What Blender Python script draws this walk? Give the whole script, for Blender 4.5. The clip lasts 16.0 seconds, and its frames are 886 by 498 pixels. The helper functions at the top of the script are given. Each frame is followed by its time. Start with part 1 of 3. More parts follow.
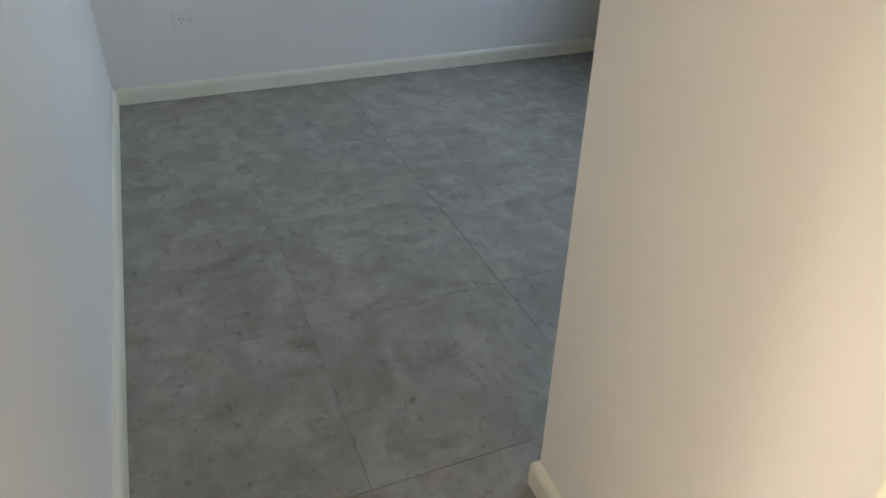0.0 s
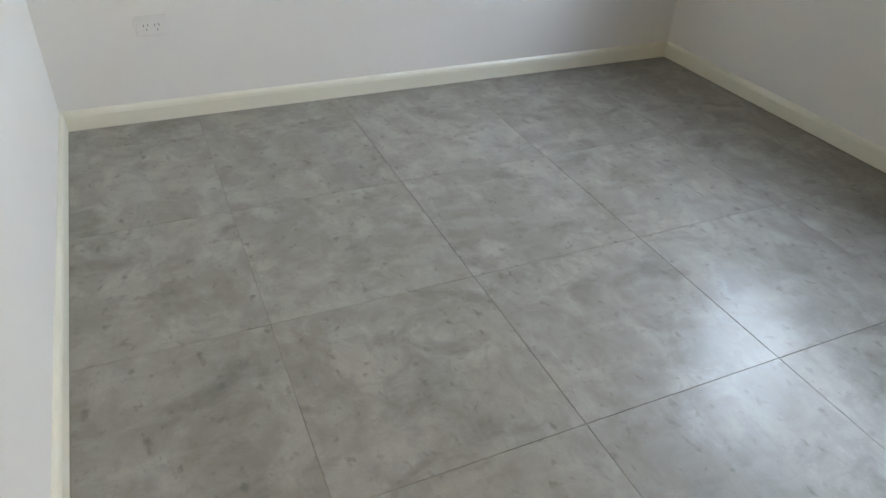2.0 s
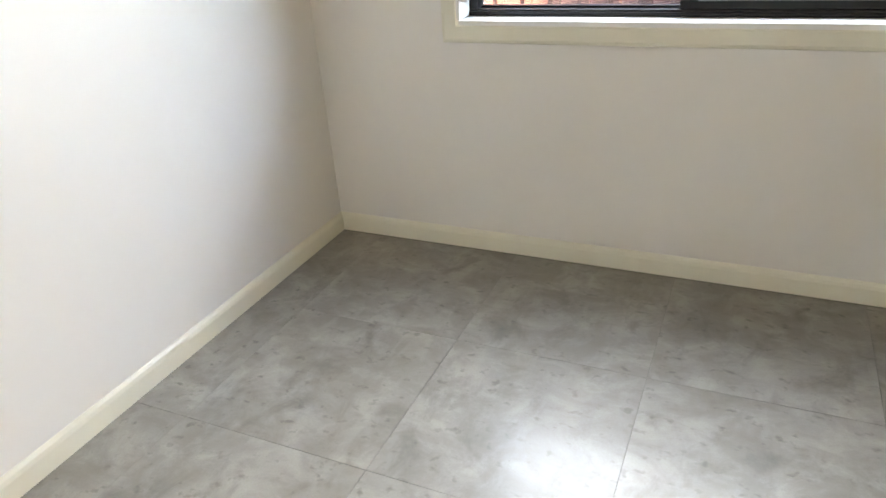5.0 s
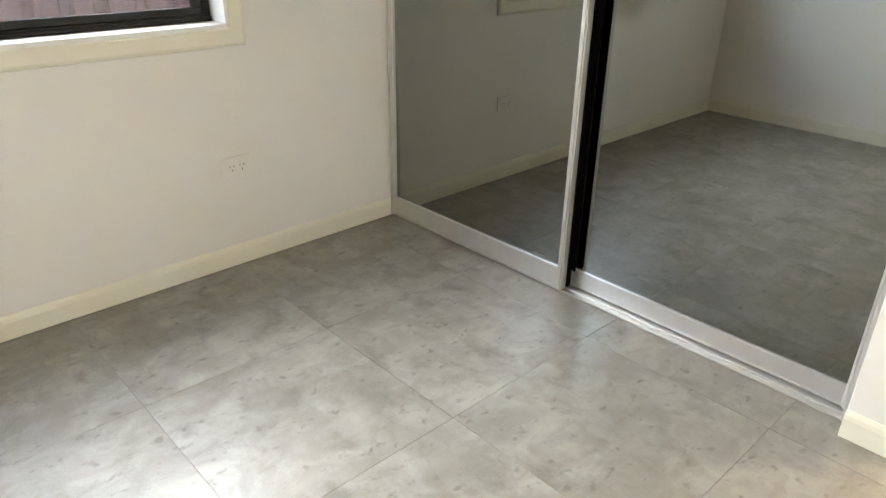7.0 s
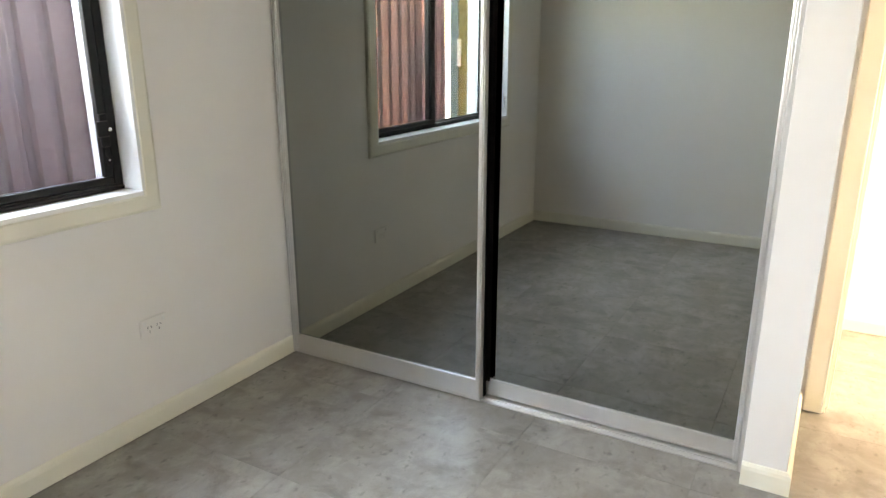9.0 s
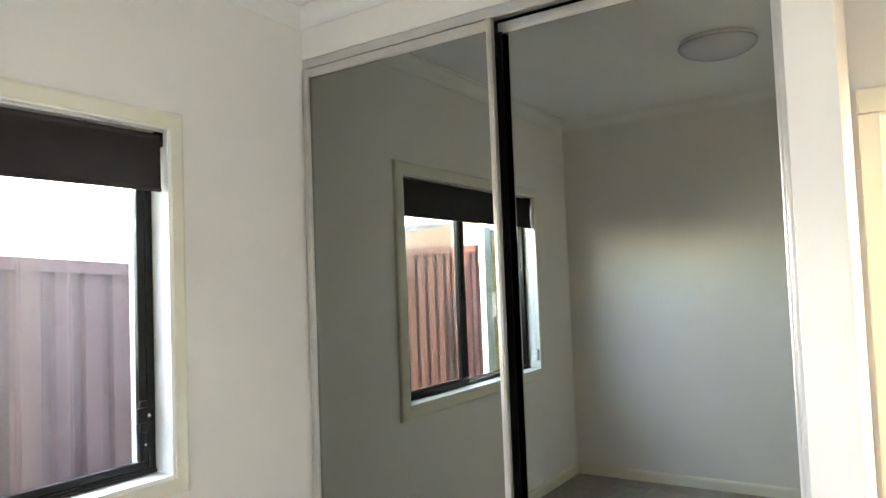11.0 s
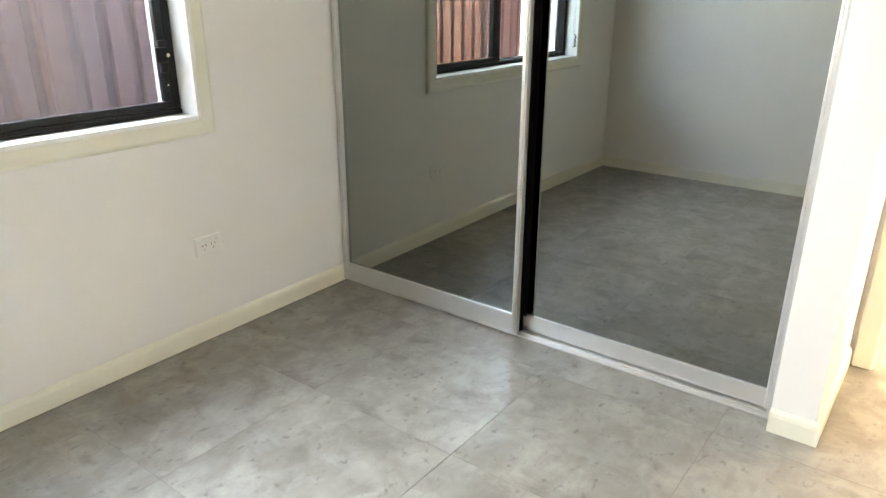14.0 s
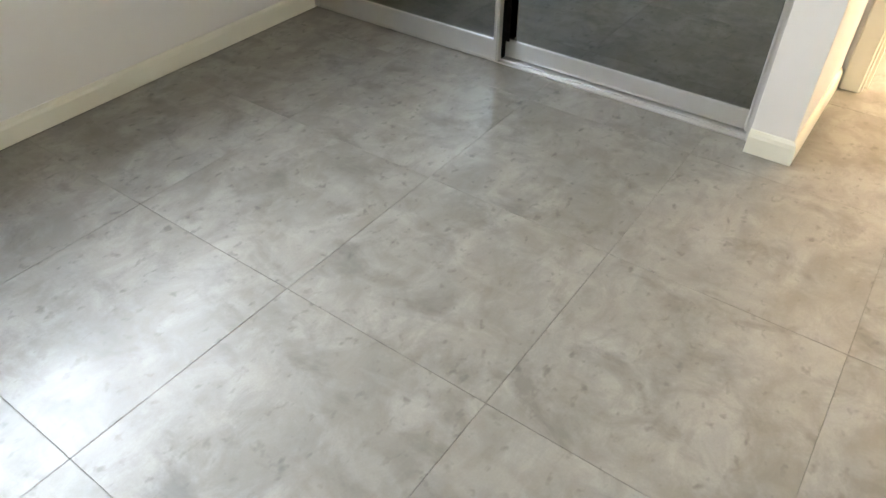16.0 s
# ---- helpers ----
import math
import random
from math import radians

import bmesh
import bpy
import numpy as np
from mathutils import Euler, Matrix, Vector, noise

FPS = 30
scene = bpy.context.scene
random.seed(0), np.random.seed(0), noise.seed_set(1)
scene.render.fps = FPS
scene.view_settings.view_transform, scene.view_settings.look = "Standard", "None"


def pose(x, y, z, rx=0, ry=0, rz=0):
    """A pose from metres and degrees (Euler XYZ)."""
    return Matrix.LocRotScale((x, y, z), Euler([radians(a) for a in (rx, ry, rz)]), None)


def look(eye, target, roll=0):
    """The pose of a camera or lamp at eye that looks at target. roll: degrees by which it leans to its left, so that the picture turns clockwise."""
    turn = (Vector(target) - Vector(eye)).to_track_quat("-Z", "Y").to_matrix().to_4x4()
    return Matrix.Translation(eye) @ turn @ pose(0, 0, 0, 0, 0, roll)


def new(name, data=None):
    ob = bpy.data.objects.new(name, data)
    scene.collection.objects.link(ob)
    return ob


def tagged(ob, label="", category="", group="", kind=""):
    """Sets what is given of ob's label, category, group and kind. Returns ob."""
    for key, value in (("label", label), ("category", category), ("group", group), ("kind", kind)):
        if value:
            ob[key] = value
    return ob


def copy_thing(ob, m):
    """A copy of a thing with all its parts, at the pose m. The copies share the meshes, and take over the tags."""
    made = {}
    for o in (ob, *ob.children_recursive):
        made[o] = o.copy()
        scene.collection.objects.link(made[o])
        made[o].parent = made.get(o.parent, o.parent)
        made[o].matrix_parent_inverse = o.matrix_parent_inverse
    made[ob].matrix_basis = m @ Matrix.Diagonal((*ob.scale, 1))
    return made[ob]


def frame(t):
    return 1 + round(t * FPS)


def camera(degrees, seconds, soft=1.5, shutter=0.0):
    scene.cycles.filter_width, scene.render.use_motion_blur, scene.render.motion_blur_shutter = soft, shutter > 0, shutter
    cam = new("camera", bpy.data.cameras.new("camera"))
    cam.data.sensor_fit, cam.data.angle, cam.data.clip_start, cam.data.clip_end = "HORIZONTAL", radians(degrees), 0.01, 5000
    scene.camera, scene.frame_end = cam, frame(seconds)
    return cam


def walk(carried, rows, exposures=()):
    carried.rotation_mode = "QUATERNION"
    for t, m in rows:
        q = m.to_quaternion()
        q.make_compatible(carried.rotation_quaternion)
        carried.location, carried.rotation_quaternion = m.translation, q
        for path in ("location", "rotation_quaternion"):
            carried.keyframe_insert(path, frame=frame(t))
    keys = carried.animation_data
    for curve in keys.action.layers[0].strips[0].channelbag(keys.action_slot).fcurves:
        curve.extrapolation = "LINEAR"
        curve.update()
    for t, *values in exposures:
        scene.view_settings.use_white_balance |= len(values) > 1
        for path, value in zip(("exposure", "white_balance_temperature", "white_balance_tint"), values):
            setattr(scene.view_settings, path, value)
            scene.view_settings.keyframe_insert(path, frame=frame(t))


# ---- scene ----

PATH = [
    (0, (3.544, -2.642, 1.241), (1.986, -1.999, 0.164), 0.9),
    (0.5, (3.38, -2.595, 1.215), (1.838, -2.106, 0.039), 0.7),
    (1, (3.222, -2.531, 1.226), (1.621, -2.093, 0.111), 2.8),
    (1.5, (3.03, -2.549, 1.229), (1.448, -2.061, 0.107), 3.1),
    (2, (2.82, -2.591, 1.238), (1.342, -1.888, 0.088), 3.0),
    (2.5, (2.598, -2.558, 1.245), (1.062, -1.793, 0.219), 2.8),
    (3, (2.459, -2.482, 1.199), (0.881, -1.656, 0.29), 2.4),
    (5.3, (1.439, -2.272, 1.322), (0.992, -0.537, 0.432), -3.3),
    (5.5, (1.367, -2.275, 1.327), (1.167, -0.478, 0.472), -2.4),
    (6, (1.298, -2.271, 1.283), (1.636, -0.5, 0.417), 1.7),
    (6.5, (1.079, -2.21, 1.213), (1.974, -0.595, 0.443), 4.0),
    (7, (0.941, -2.265, 1.226), (2.177, -0.955, 0.357), 0.9),
    (7.5, (0.837, -2.224, 1.238), (2.246, -1.072, 0.408), 1.4),
    (8, (0.733, -2.115, 1.285), (2.272, -1.102, 0.507), 1.2),
    (8.5, (0.585, -2.075, 1.303), (2.221, -1.197, 0.56), -1.0),
    (9, (0.532, -2.061, 1.372), (2.199, -1.113, 0.805), -0.0),
    (9.5, (0.548, -2.088, 1.416), (2.241, -1.087, 1.05), -1.3),
    (10, (0.541, -2.118, 1.416), (2.254, -1.101, 1.239), -2.8),
    (10.2, (0.537, -2.137, 1.448), (2.234, -1.083, 1.354), -2.6),
    (12.3, (0.498, -2.190, 1.553), (2.172, -1.110, 1.740), -1.8),
    (12.5, (0.490, -2.188, 1.523), (2.150, -1.080, 1.652), -1.9),
    (13, (0.529, -2.228, 1.450), (2.167, -1.083, 1.379), -1.7),
    (13.5, (0.538, -2.222, 1.379), (2.119, -1.082, 0.929), -0.6),
    (14, (0.58, -2.235, 1.329), (2.073, -1.109, 0.62), 0.2),
    (14.5, (0.597, -2.244, 1.283), (2.011, -1.176, 0.354), -0.2),
    (15, (0.597, -2.241, 1.251), (1.95, -1.231, 0.178), -0.0),
    (15.5, (0.595, -2.241, 1.234), (1.846, -1.296, -0.008), 0.6),
    (16, (0.603, -2.257, 1.225), (1.827, -1.376, -0.089), 0.1),
]
cam = camera(65.3, 16.0)
walk(cam, [(t, look(eye, at, lean)) for t, eye, at, lean in PATH],
     [(0.0, 4.6, 7000, 14), (0.5, 5.35, 7400, 15), (1.0, 5.5, 8500, 19), (1.5, 5.5, 8700, 20), (2.0, 5.4, 8000, 16), (3.0, 5.7, 9300, 19), (5.5, 6.2, 8900, 20),
      (6.0, 6.35, 8300, 18), (6.5, 6.55, 8800, 19), (7.5, 6.65, 9500, 19), (9.0, 6.4, 8600, 20), (10.0, 6.65, 8400, 17), (12.5, 6.65, 8300, 17), (13.5, 6.8, 8500, 17),
      (14.5, 6.55, 8900, 18), (16.0, 6.1, 8800, 18)])

# ---- light ----
world = bpy.data.worlds.new("sky")
scene.world = world
world.use_nodes = True
wn = world.node_tree.nodes
sky = wn.new("ShaderNodeTexSky")
sky.sky_type, sky.sun_disc = "NISHITA", False
SUN = Vector((-0.40, -0.55, 0.42)).normalized()
sky.sun_elevation = math.asin(SUN.z)
sky.sun_rotation = math.atan2(SUN.x, SUN.y)
world.node_tree.links.new(sky.outputs[0], wn["Background"].inputs[0])
wn["Background"].inputs[1].default_value = 0.15

sun_data = bpy.data.lights.new("sun", "SUN")
sun_data.energy, sun_data.angle, sun_data.color = 1.3, radians(1.5), (1.0, 0.66, 0.42)
sun = new("sun", sun_data)
sun.matrix_world = look(SUN * 20, (0, 0, 0))


def area(name, place, target, w, h, power, colour):
    data = bpy.data.lights.new(name, "AREA")
    data.shape, data.size, data.size_y, data.energy, data.color = "RECTANGLE", w, h, power, colour
    ob = new(name, data)
    ob.matrix_world = look(place, target)
    return ob


# added area lamps: sky stand-in outside the window, assumed source at hall's unseen end
area("window_daylight", (1.33, 0.32, 1.62), (1.33, -0.628, 1.30), 1.40, 0.74, 0.55, (0.68, 0.85, 1.0)).data.spread = radians(112)
area("hall_assumed_daylight", (3.89, -4.60, 1.15), (3.80, 0.0, 1.0), 0.78, 2.0, 3.0, (1.0, 0.92, 0.79))


# ---- materials ----
def material(name, colour, rough=0.5, metal=0.0, spec=0.5):
    m = bpy.data.materials.new(name)
    m.use_nodes = True
    b = m.node_tree.nodes["Principled BSDF"]
    b.inputs["Base Color"].default_value = (*colour, 1)
    b.inputs["Roughness"].default_value = rough
    b.inputs["Metallic"].default_value = metal
    b.inputs["Specular IOR Level"].default_value = spec
    return m


def add_node(m, kind, **sets):
    n = m.node_tree.nodes.new(kind)
    for k, v in sets.items():
        n.inputs[k.replace("_", " ")].default_value = v
    return n


def ramp(m, fac, stops):
    n = m.node_tree.nodes.new("ShaderNodeValToRGB")
    els = n.color_ramp.elements
    while len(els) < len(stops):
        els.new(0.5)
    for e, (p, c) in zip(els, stops):
        e.position, e.color = p, (*c, 1)
    m.node_tree.links.new(fac, n.inputs[0])
    return n.outputs[0]


def mix(m, fac, a, b, mode="MIX"):
    n = m.node_tree.nodes.new("ShaderNodeMix")
    n.data_type, n.blend_type = "RGBA", mode
    for sock, v in ((n.inputs[0], fac), (n.inputs[6], a), (n.inputs[7], b)):
        if hasattr(v, "is_output"):
            m.node_tree.links.new(v, sock)
        else:
            sock.default_value = v if isinstance(v, float) else (*v, 1)
    return n.outputs[2]


def varied(name, colour, rough, metal=0.0, spread=0.06, scale=3.0, bump=0.05, grain=220.0, rough_spread=0.06, spec=0.5):
    """Paint or metal with broad, faint unevenness, a fine grain and a little relief."""
    m = material(name, colour, rough, metal, spec)
    t, links = m.node_tree, m.node_tree.links
    b = t.nodes["Principled BSDF"]
    pos = t.nodes.new("ShaderNodeTexCoord").outputs["Object"]
    broad = add_node(m, "ShaderNodeTexNoise", Scale=scale, Detail=5.0, Roughness=0.6)
    fine = add_node(m, "ShaderNodeTexNoise", Scale=grain, Detail=2.0)
    for n in (broad, fine):
        links.new(pos, n.inputs["Vector"])
    dark = tuple(c * (1 - spread) for c in colour)
    light = tuple(min(1, c * (1 + spread)) for c in colour)
    col = ramp(m, broad.outputs[0], [(0.3, dark), (0.7, light)])
    links.new(col, b.inputs["Base Color"])
    r = add_node(m, "ShaderNodeMapRange")
    r.inputs[3].default_value, r.inputs[4].default_value = max(0.02, rough - rough_spread), rough + rough_spread
    links.new(broad.outputs[0], r.inputs[0])
    links.new(r.outputs[0], b.inputs["Roughness"])
    bp = add_node(m, "ShaderNodeBump", Strength=bump, Distance=0.002)
    links.new(fine.outputs[0], bp.inputs["Height"])
    links.new(bp.outputs[0], b.inputs["Normal"])
    return m


WALL = varied("wall_paint", (0.82, 0.79, 0.745), 0.42, spread=0.025, scale=1.3, bump=0.12, grain=160)
CEIL = varied("ceiling_paint", (0.85, 0.84, 0.81), 0.7, spread=0.02, scale=1.1, bump=0.08)
TRIM = varied("cream_gloss_paint", (0.80, 0.765, 0.64), 0.30, spread=0.02, scale=6, bump=0.05, grain=90, rough_spread=0.02)
WHITE = varied("white_gloss_paint", (0.84, 0.83, 0.79), 0.3, spread=0.03, scale=5, bump=0.06, grain=90)
ALU = varied("satin_aluminium", (0.62, 0.605, 0.58), 0.36, metal=0.75, spread=0.03, scale=14, bump=0.03, grain=300)
BLACK = varied("black_powder_coat", (0.006, 0.006, 0.007), 0.42, spread=0.2, scale=20, bump=0.06, spec=0.25)
# brush seals and door backing; also the black painted for the wardrobe's interior shade
FELT_AND_SHADE = varied("black_felt_and_shade", (0.005, 0.005, 0.005), 0.95, spread=0.3, scale=60, bump=0.2, spec=0.0)
PLASTIC = varied("white_plastic", (0.80, 0.79, 0.76), 0.3, spread=0.02, scale=20, bump=0.0)
DARK = material("dark_slot", (0.13, 0.12, 0.11), 0.6)
RED = material("red_warning_print", (0.55, 0.04, 0.03), 0.5)
CHROME = varied("chrome", (0.75, 0.75, 0.75), 0.15, metal=1.0)
FABRIC = varied("charcoal_blind_cloth", (0.055, 0.048, 0.050), 0.85, spread=0.12, scale=4, bump=0.25, grain=500, spec=0.2)
MIRROR = material("smoked_mirror", (0.265, 0.278, 0.262), 0.012, 1.0)
DIFFUSER = varied("opal_acrylic", (0.62, 0.62, 0.64), 0.22, spread=0.02, scale=8, bump=0.0)
SLAB = varied("grout", (0.22, 0.204, 0.178), 0.9, spread=0.2, scale=25, bump=0.3)
FENCE = varied("plum_brown_steel", (0.054, 0.028, 0.032), 0.55, spread=0.08, scale=2.5, bump=0.05, spec=0.25)
EARTH = varied("ground_gravel", (0.46, 0.42, 0.37), 0.9, spread=0.35, scale=30, bump=0.8, grain=60)
ROOF = varied("roof_sheet", (0.030, 0.019, 0.017), 0.5, spread=0.1, scale=3)
RENDER = varied("sandy_render", (0.036, 0.022, 0.021), 0.85, spread=0.08, scale=3, bump=0.3, grain=80)
TEAL = varied("grey_green_steel", (0.045, 0.075, 0.075), 0.45, spread=0.08, scale=8)


def glass_material(name, tint, gloss=0.10):
    m = bpy.data.materials.new(name)
    m.use_nodes = True
    t = m.node_tree
    t.nodes.clear()
    out = t.nodes.new("ShaderNodeOutputMaterial")
    clear = t.nodes.new("ShaderNodeBsdfTransparent")
    shine = t.nodes.new("ShaderNodeBsdfGlossy")
    blend = t.nodes.new("ShaderNodeMixShader")
    facing = t.nodes.new("ShaderNodeLayerWeight")
    power = t.nodes.new("ShaderNodeMath")
    power.operation = "POWER"
    power.inputs[1].default_value = 5.0
    rim = t.nodes.new("ShaderNodeMath")
    rim.operation = "MULTIPLY_ADD"
    rim.inputs[1].default_value, rim.inputs[2].default_value = 0.9, 0.04
    clear.inputs[0].default_value = (*tint, 1)
    shine.inputs["Roughness"].default_value = 0.02
    facing.inputs[0].default_value = 0.5
    t.links.new(facing.outputs["Facing"], power.inputs[0])
    t.links.new(power.outputs[0], rim.inputs[0])
    t.links.new(rim.outputs[0], blend.inputs[0])
    t.links.new(clear.outputs[0], blend.inputs[1])
    t.links.new(shine.outputs[0], blend.inputs[2])
    t.links.new(blend.outputs[0], out.inputs[0])
    return m


GLASS = glass_material("window_glass", (0.93, 0.95, 0.94))


def sheet_material():
    """Pale yellow sheet that lets sunlight glow through."""
    m = varied("yellow_translucent_sheet", (0.20, 0.165, 0.055), 0.5, spread=0.05, scale=3)
    t = m.node_tree
    glow = t.nodes.new("ShaderNodeBsdfTranslucent")
    glow.inputs[0].default_value = (0.14, 0.13, 0.04, 1)
    blend = t.nodes.new("ShaderNodeMixShader")
    blend.inputs[0].default_value = 0.4
    t.links.new(t.nodes["Principled BSDF"].outputs[0], blend.inputs[1])
    t.links.new(glow.outputs[0], blend.inputs[2])
    t.links.new(blend.outputs[0], t.nodes["Material Output"].inputs[0])
    return m


SHEET = sheet_material()


def screen_material():
    """Fine woven insect mesh: half of the light passes between the threads."""
    m = bpy.data.materials.new("insect_mesh")
    m.use_nodes = True
    t = m.node_tree
    b = t.nodes["Principled BSDF"]
    b.inputs["Base Color"].default_value = (0.10, 0.095, 0.10, 1)
    b.inputs["Roughness"].default_value = 0.5
    clear = t.nodes.new("ShaderNodeBsdfTransparent")
    blend = t.nodes.new("ShaderNodeMixShader")
    blend.inputs[0].default_value = 0.38
    t.links.new(clear.outputs[0], blend.inputs[1])
    t.links.new(b.outputs[0], blend.inputs[2])
    t.links.new(blend.outputs[0], t.nodes["Material Output"].inputs[0])
    return m


MESH = screen_material()


def tile_material():
    """Concrete-look glazed porcelain: clouds, short brushed smears, dark flecks; each tile its own piece of the pattern."""
    m = material("concrete_look_tile", (0.3, 0.29, 0.27), 0.3, spec=0.9)
    t, links = m.node_tree, m.node_tree.links
    b = t.nodes["Principled BSDF"]
    pos = t.nodes.new("ShaderNodeTexCoord").outputs["Object"]
    info = t.nodes.new("ShaderNodeObjectInfo").outputs["Random"]
    jump = t.nodes.new("ShaderNodeVectorMath")
    jump.operation = "MULTIPLY_ADD"
    comb = t.nodes.new("ShaderNodeCombineXYZ")
    for i in range(3):
        links.new(info, comb.inputs[i])
    links.new(comb.outputs[0], jump.inputs[0])
    jump.inputs[1].default_value = (37.0, 53.0, 71.0)
    links.new(pos, jump.inputs[2])
    at = jump.outputs[0]

    def cloud(scale, detail, rough, stretch=(1, 1, 1), warp=0.0):
        mp = t.nodes.new("ShaderNodeMapping")
        mp.inputs["Scale"].default_value = stretch
        links.new(at, mp.inputs["Vector"])
        n = add_node(m, "ShaderNodeTexNoise", Scale=scale, Detail=detail, Roughness=rough, Distortion=warp)
        links.new(mp.outputs[0], n.inputs["Vector"])
        return n.outputs[0]

    broad = cloud(2.2, 5, 0.6, warp=0.4)
    lump = cloud(6.5, 5, 0.62, (1.0, 1.25, 1), 0.6)
    smear = cloud(13.0, 5, 0.62, (0.75, 1.5, 1), 0.5)
    trowel = cloud(8.0, 4, 0.55, (1.5, 0.65, 1), 0.5)
    smudge = cloud(7.5, 5, 0.62, (1.0, 0.7, 1), 0.4)
    fleck = cloud(26.0, 2, 0.5, (1.0, 1.3, 1), 0.2)
    grain = cloud(190.0, 2, 0.5)

    def veil(fac, lo, hi, most, tint, onto):
        """Lays a tint over the colour where the cloud runs from lo to hi, softly."""
        return mix(m, ramp(m, fac, [(min(lo, hi), (0 if lo < hi else most,) * 3), (max(lo, hi), (most if lo < hi else 0,) * 3)]), onto, tint)

    col = ramp(m, broad, [(0.32, (0.238, 0.219, 0.189)), (0.5, (0.276, 0.256, 0.225)), (0.68, (0.314, 0.295, 0.263))])
    col = veil(lump, 0.50, 0.34, 0.48, (0.172, 0.156, 0.131), col)
    col = veil(lump, 0.50, 0.66, 0.55, (0.405, 0.386, 0.350), col)
    col = veil(smear, 0.48, 0.34, 0.40, (0.185, 0.168, 0.142), col)
    col = veil(trowel, 0.52, 0.66, 0.30, (0.400, 0.380, 0.343), col)
    col = veil(smudge, 0.54, 0.70, 0.70, (0.140, 0.128, 0.109), col)
    col = veil(fleck, 0.62, 0.76, 0.65, (0.100, 0.091, 0.079), col)
    col = veil(grain, 0.65, 0.35, 0.12, (0.16, 0.147, 0.123), col)
    links.new(col, b.inputs["Base Color"])
    r = add_node(m, "ShaderNodeMapRange")
    r.inputs[3].default_value, r.inputs[4].default_value = 0.46, 0.62
    links.new(lump, r.inputs[0])
    links.new(r.outputs[0], b.inputs["Roughness"])
    b.inputs["Coat Weight"].default_value = 0.36
    b.inputs["Coat Roughness"].default_value = 0.18
    bp = add_node(m, "ShaderNodeBump", Strength=0.04, Distance=0.002)
    links.new(smear, bp.inputs["Height"])
    links.new(bp.outputs[0], b.inputs["Normal"])
    return m


TILE = tile_material()


# ---- mesh helpers ----
def box(bm, a, b, bevel=0.0, seg=2):
    """Adds a box from corner a to corner b, with rounded edges."""
    made = bmesh.ops.create_cube(bm, size=1)["verts"]
    for v in made:
        v.co = [(p + q) / 2 + c * (q - p) for p, q, c in zip(a, b, v.co)]
    if bevel:
        edges = list({e for v in made for e in v.link_edges})
        bmesh.ops.bevel(bm, geom=edges, offset=bevel, segments=seg, affect="EDGES", profile=0.5)
    return bm


def boxes(*list_of):
    bm = bmesh.new()
    for it in list_of:
        box(bm, *it)
    return bm


def tube(bm, p, q, r, n=12, r2=None):
    p, q = Vector(p), Vector(q)
    d = q - p
    m = Matrix.Translation((p + q) / 2) @ d.to_track_quat("Z", "Y").to_matrix().to_4x4()
    bmesh.ops.create_cone(bm, cap_ends=True, segments=n, radius1=r, radius2=r if r2 is None else r2, depth=d.length, matrix=m)
    return bm


def run(bm, profile, p, q, up=(0, 0, 1), trim_p=0.0, trim_q=0.0):
    """A moulding: profile points (out, up) carried from p to q; out lies to the left of the way. Ends cut back by trim * out (mitres)."""
    p, q, up = Vector(p), Vector(q), Vector(up)
    along = (q - p).normalized()
    out = up.cross(along)
    ends = []
    for base, s in ((p, trim_p), (q, -trim_q)):
        ends.append([bm.verts.new(base + out * o + up * u + along * (s * o)) for o, u in profile])
    n = len(profile)
    for i in range(n):
        j = (i + 1) % n
        bm.faces.new((ends[0][i], ends[0][j], ends[1][j], ends[1][i]))
    bm.faces.new(ends[0][::-1])
    bm.faces.new(ends[1])
    bmesh.ops.recalc_face_normals(bm, faces=bm.faces[:])
    return bm


def lathe(bm, rings, place, n=40):
    """Rings (radius, z) turned about the upright through place."""
    rows = []
    for r, z in rings:
        rows.append([bm.verts.new((place[0] + r * math.cos(2 * math.pi * i / n), place[1] + r * math.sin(2 * math.pi * i / n), place[2] + z)) for i in range(n)])
    for a, b in zip(rows, rows[1:]):
        for i in range(n):
            j = (i + 1) % n
            bm.faces.new((a[i], a[j], b[j], b[i]))
    bm.faces.new(rows[0])
    bm.faces.new(rows[-1][::-1])
    bmesh.ops.recalc_face_normals(bm, faces=bm.faces[:])
    return bm


def mesh(name, bm, mat, smooth=False):
    me = bpy.data.meshes.new(name)
    bm.to_mesh(me)
    bm.free()
    me.materials.append(mat)
    if smooth:
        me.polygons.foreach_set("use_smooth", [True] * len(me.polygons))
    return new(name, me)


def part(name, bm, mat, parent, label="", smooth=False):
    ob = mesh(name, bm, mat, smooth)
    ob.parent = parent
    ob.matrix_parent_inverse = Matrix.Translation(parent.location).inverted()
    return tagged(ob, label) if label else ob


def thing(name, place, label, category, group="", kind=""):
    ob = new(name)
    ob.location = place
    return tagged(ob, label, category, group, kind)


def structure(name, bm, mat, label, category="wall"):
    return tagged(mesh(name, bm, mat), label, category, kind="structure")


# ---- plan ----
X0, Y0 = -0.014, 0.014            # west and north wall faces
XB, XN = 2.765, 2.710             # bulkhead face, end wall's face
YN0, YN1 = -1.938, -2.070         # end wall beside the wardrobe
YS = -2.902                       # south wall face
XD0, XD1 = 3.345, 3.455           # door wall
XH = 4.33                         # hall's far wall
HC = 2.765                        # ceiling
WX0, WX1, WZ0, WZ1 = 0.596, 2.060, 0.876, 2.122   # window opening
DY0, DY1, DZ = -2.144, -2.875, 2.045              # door opening

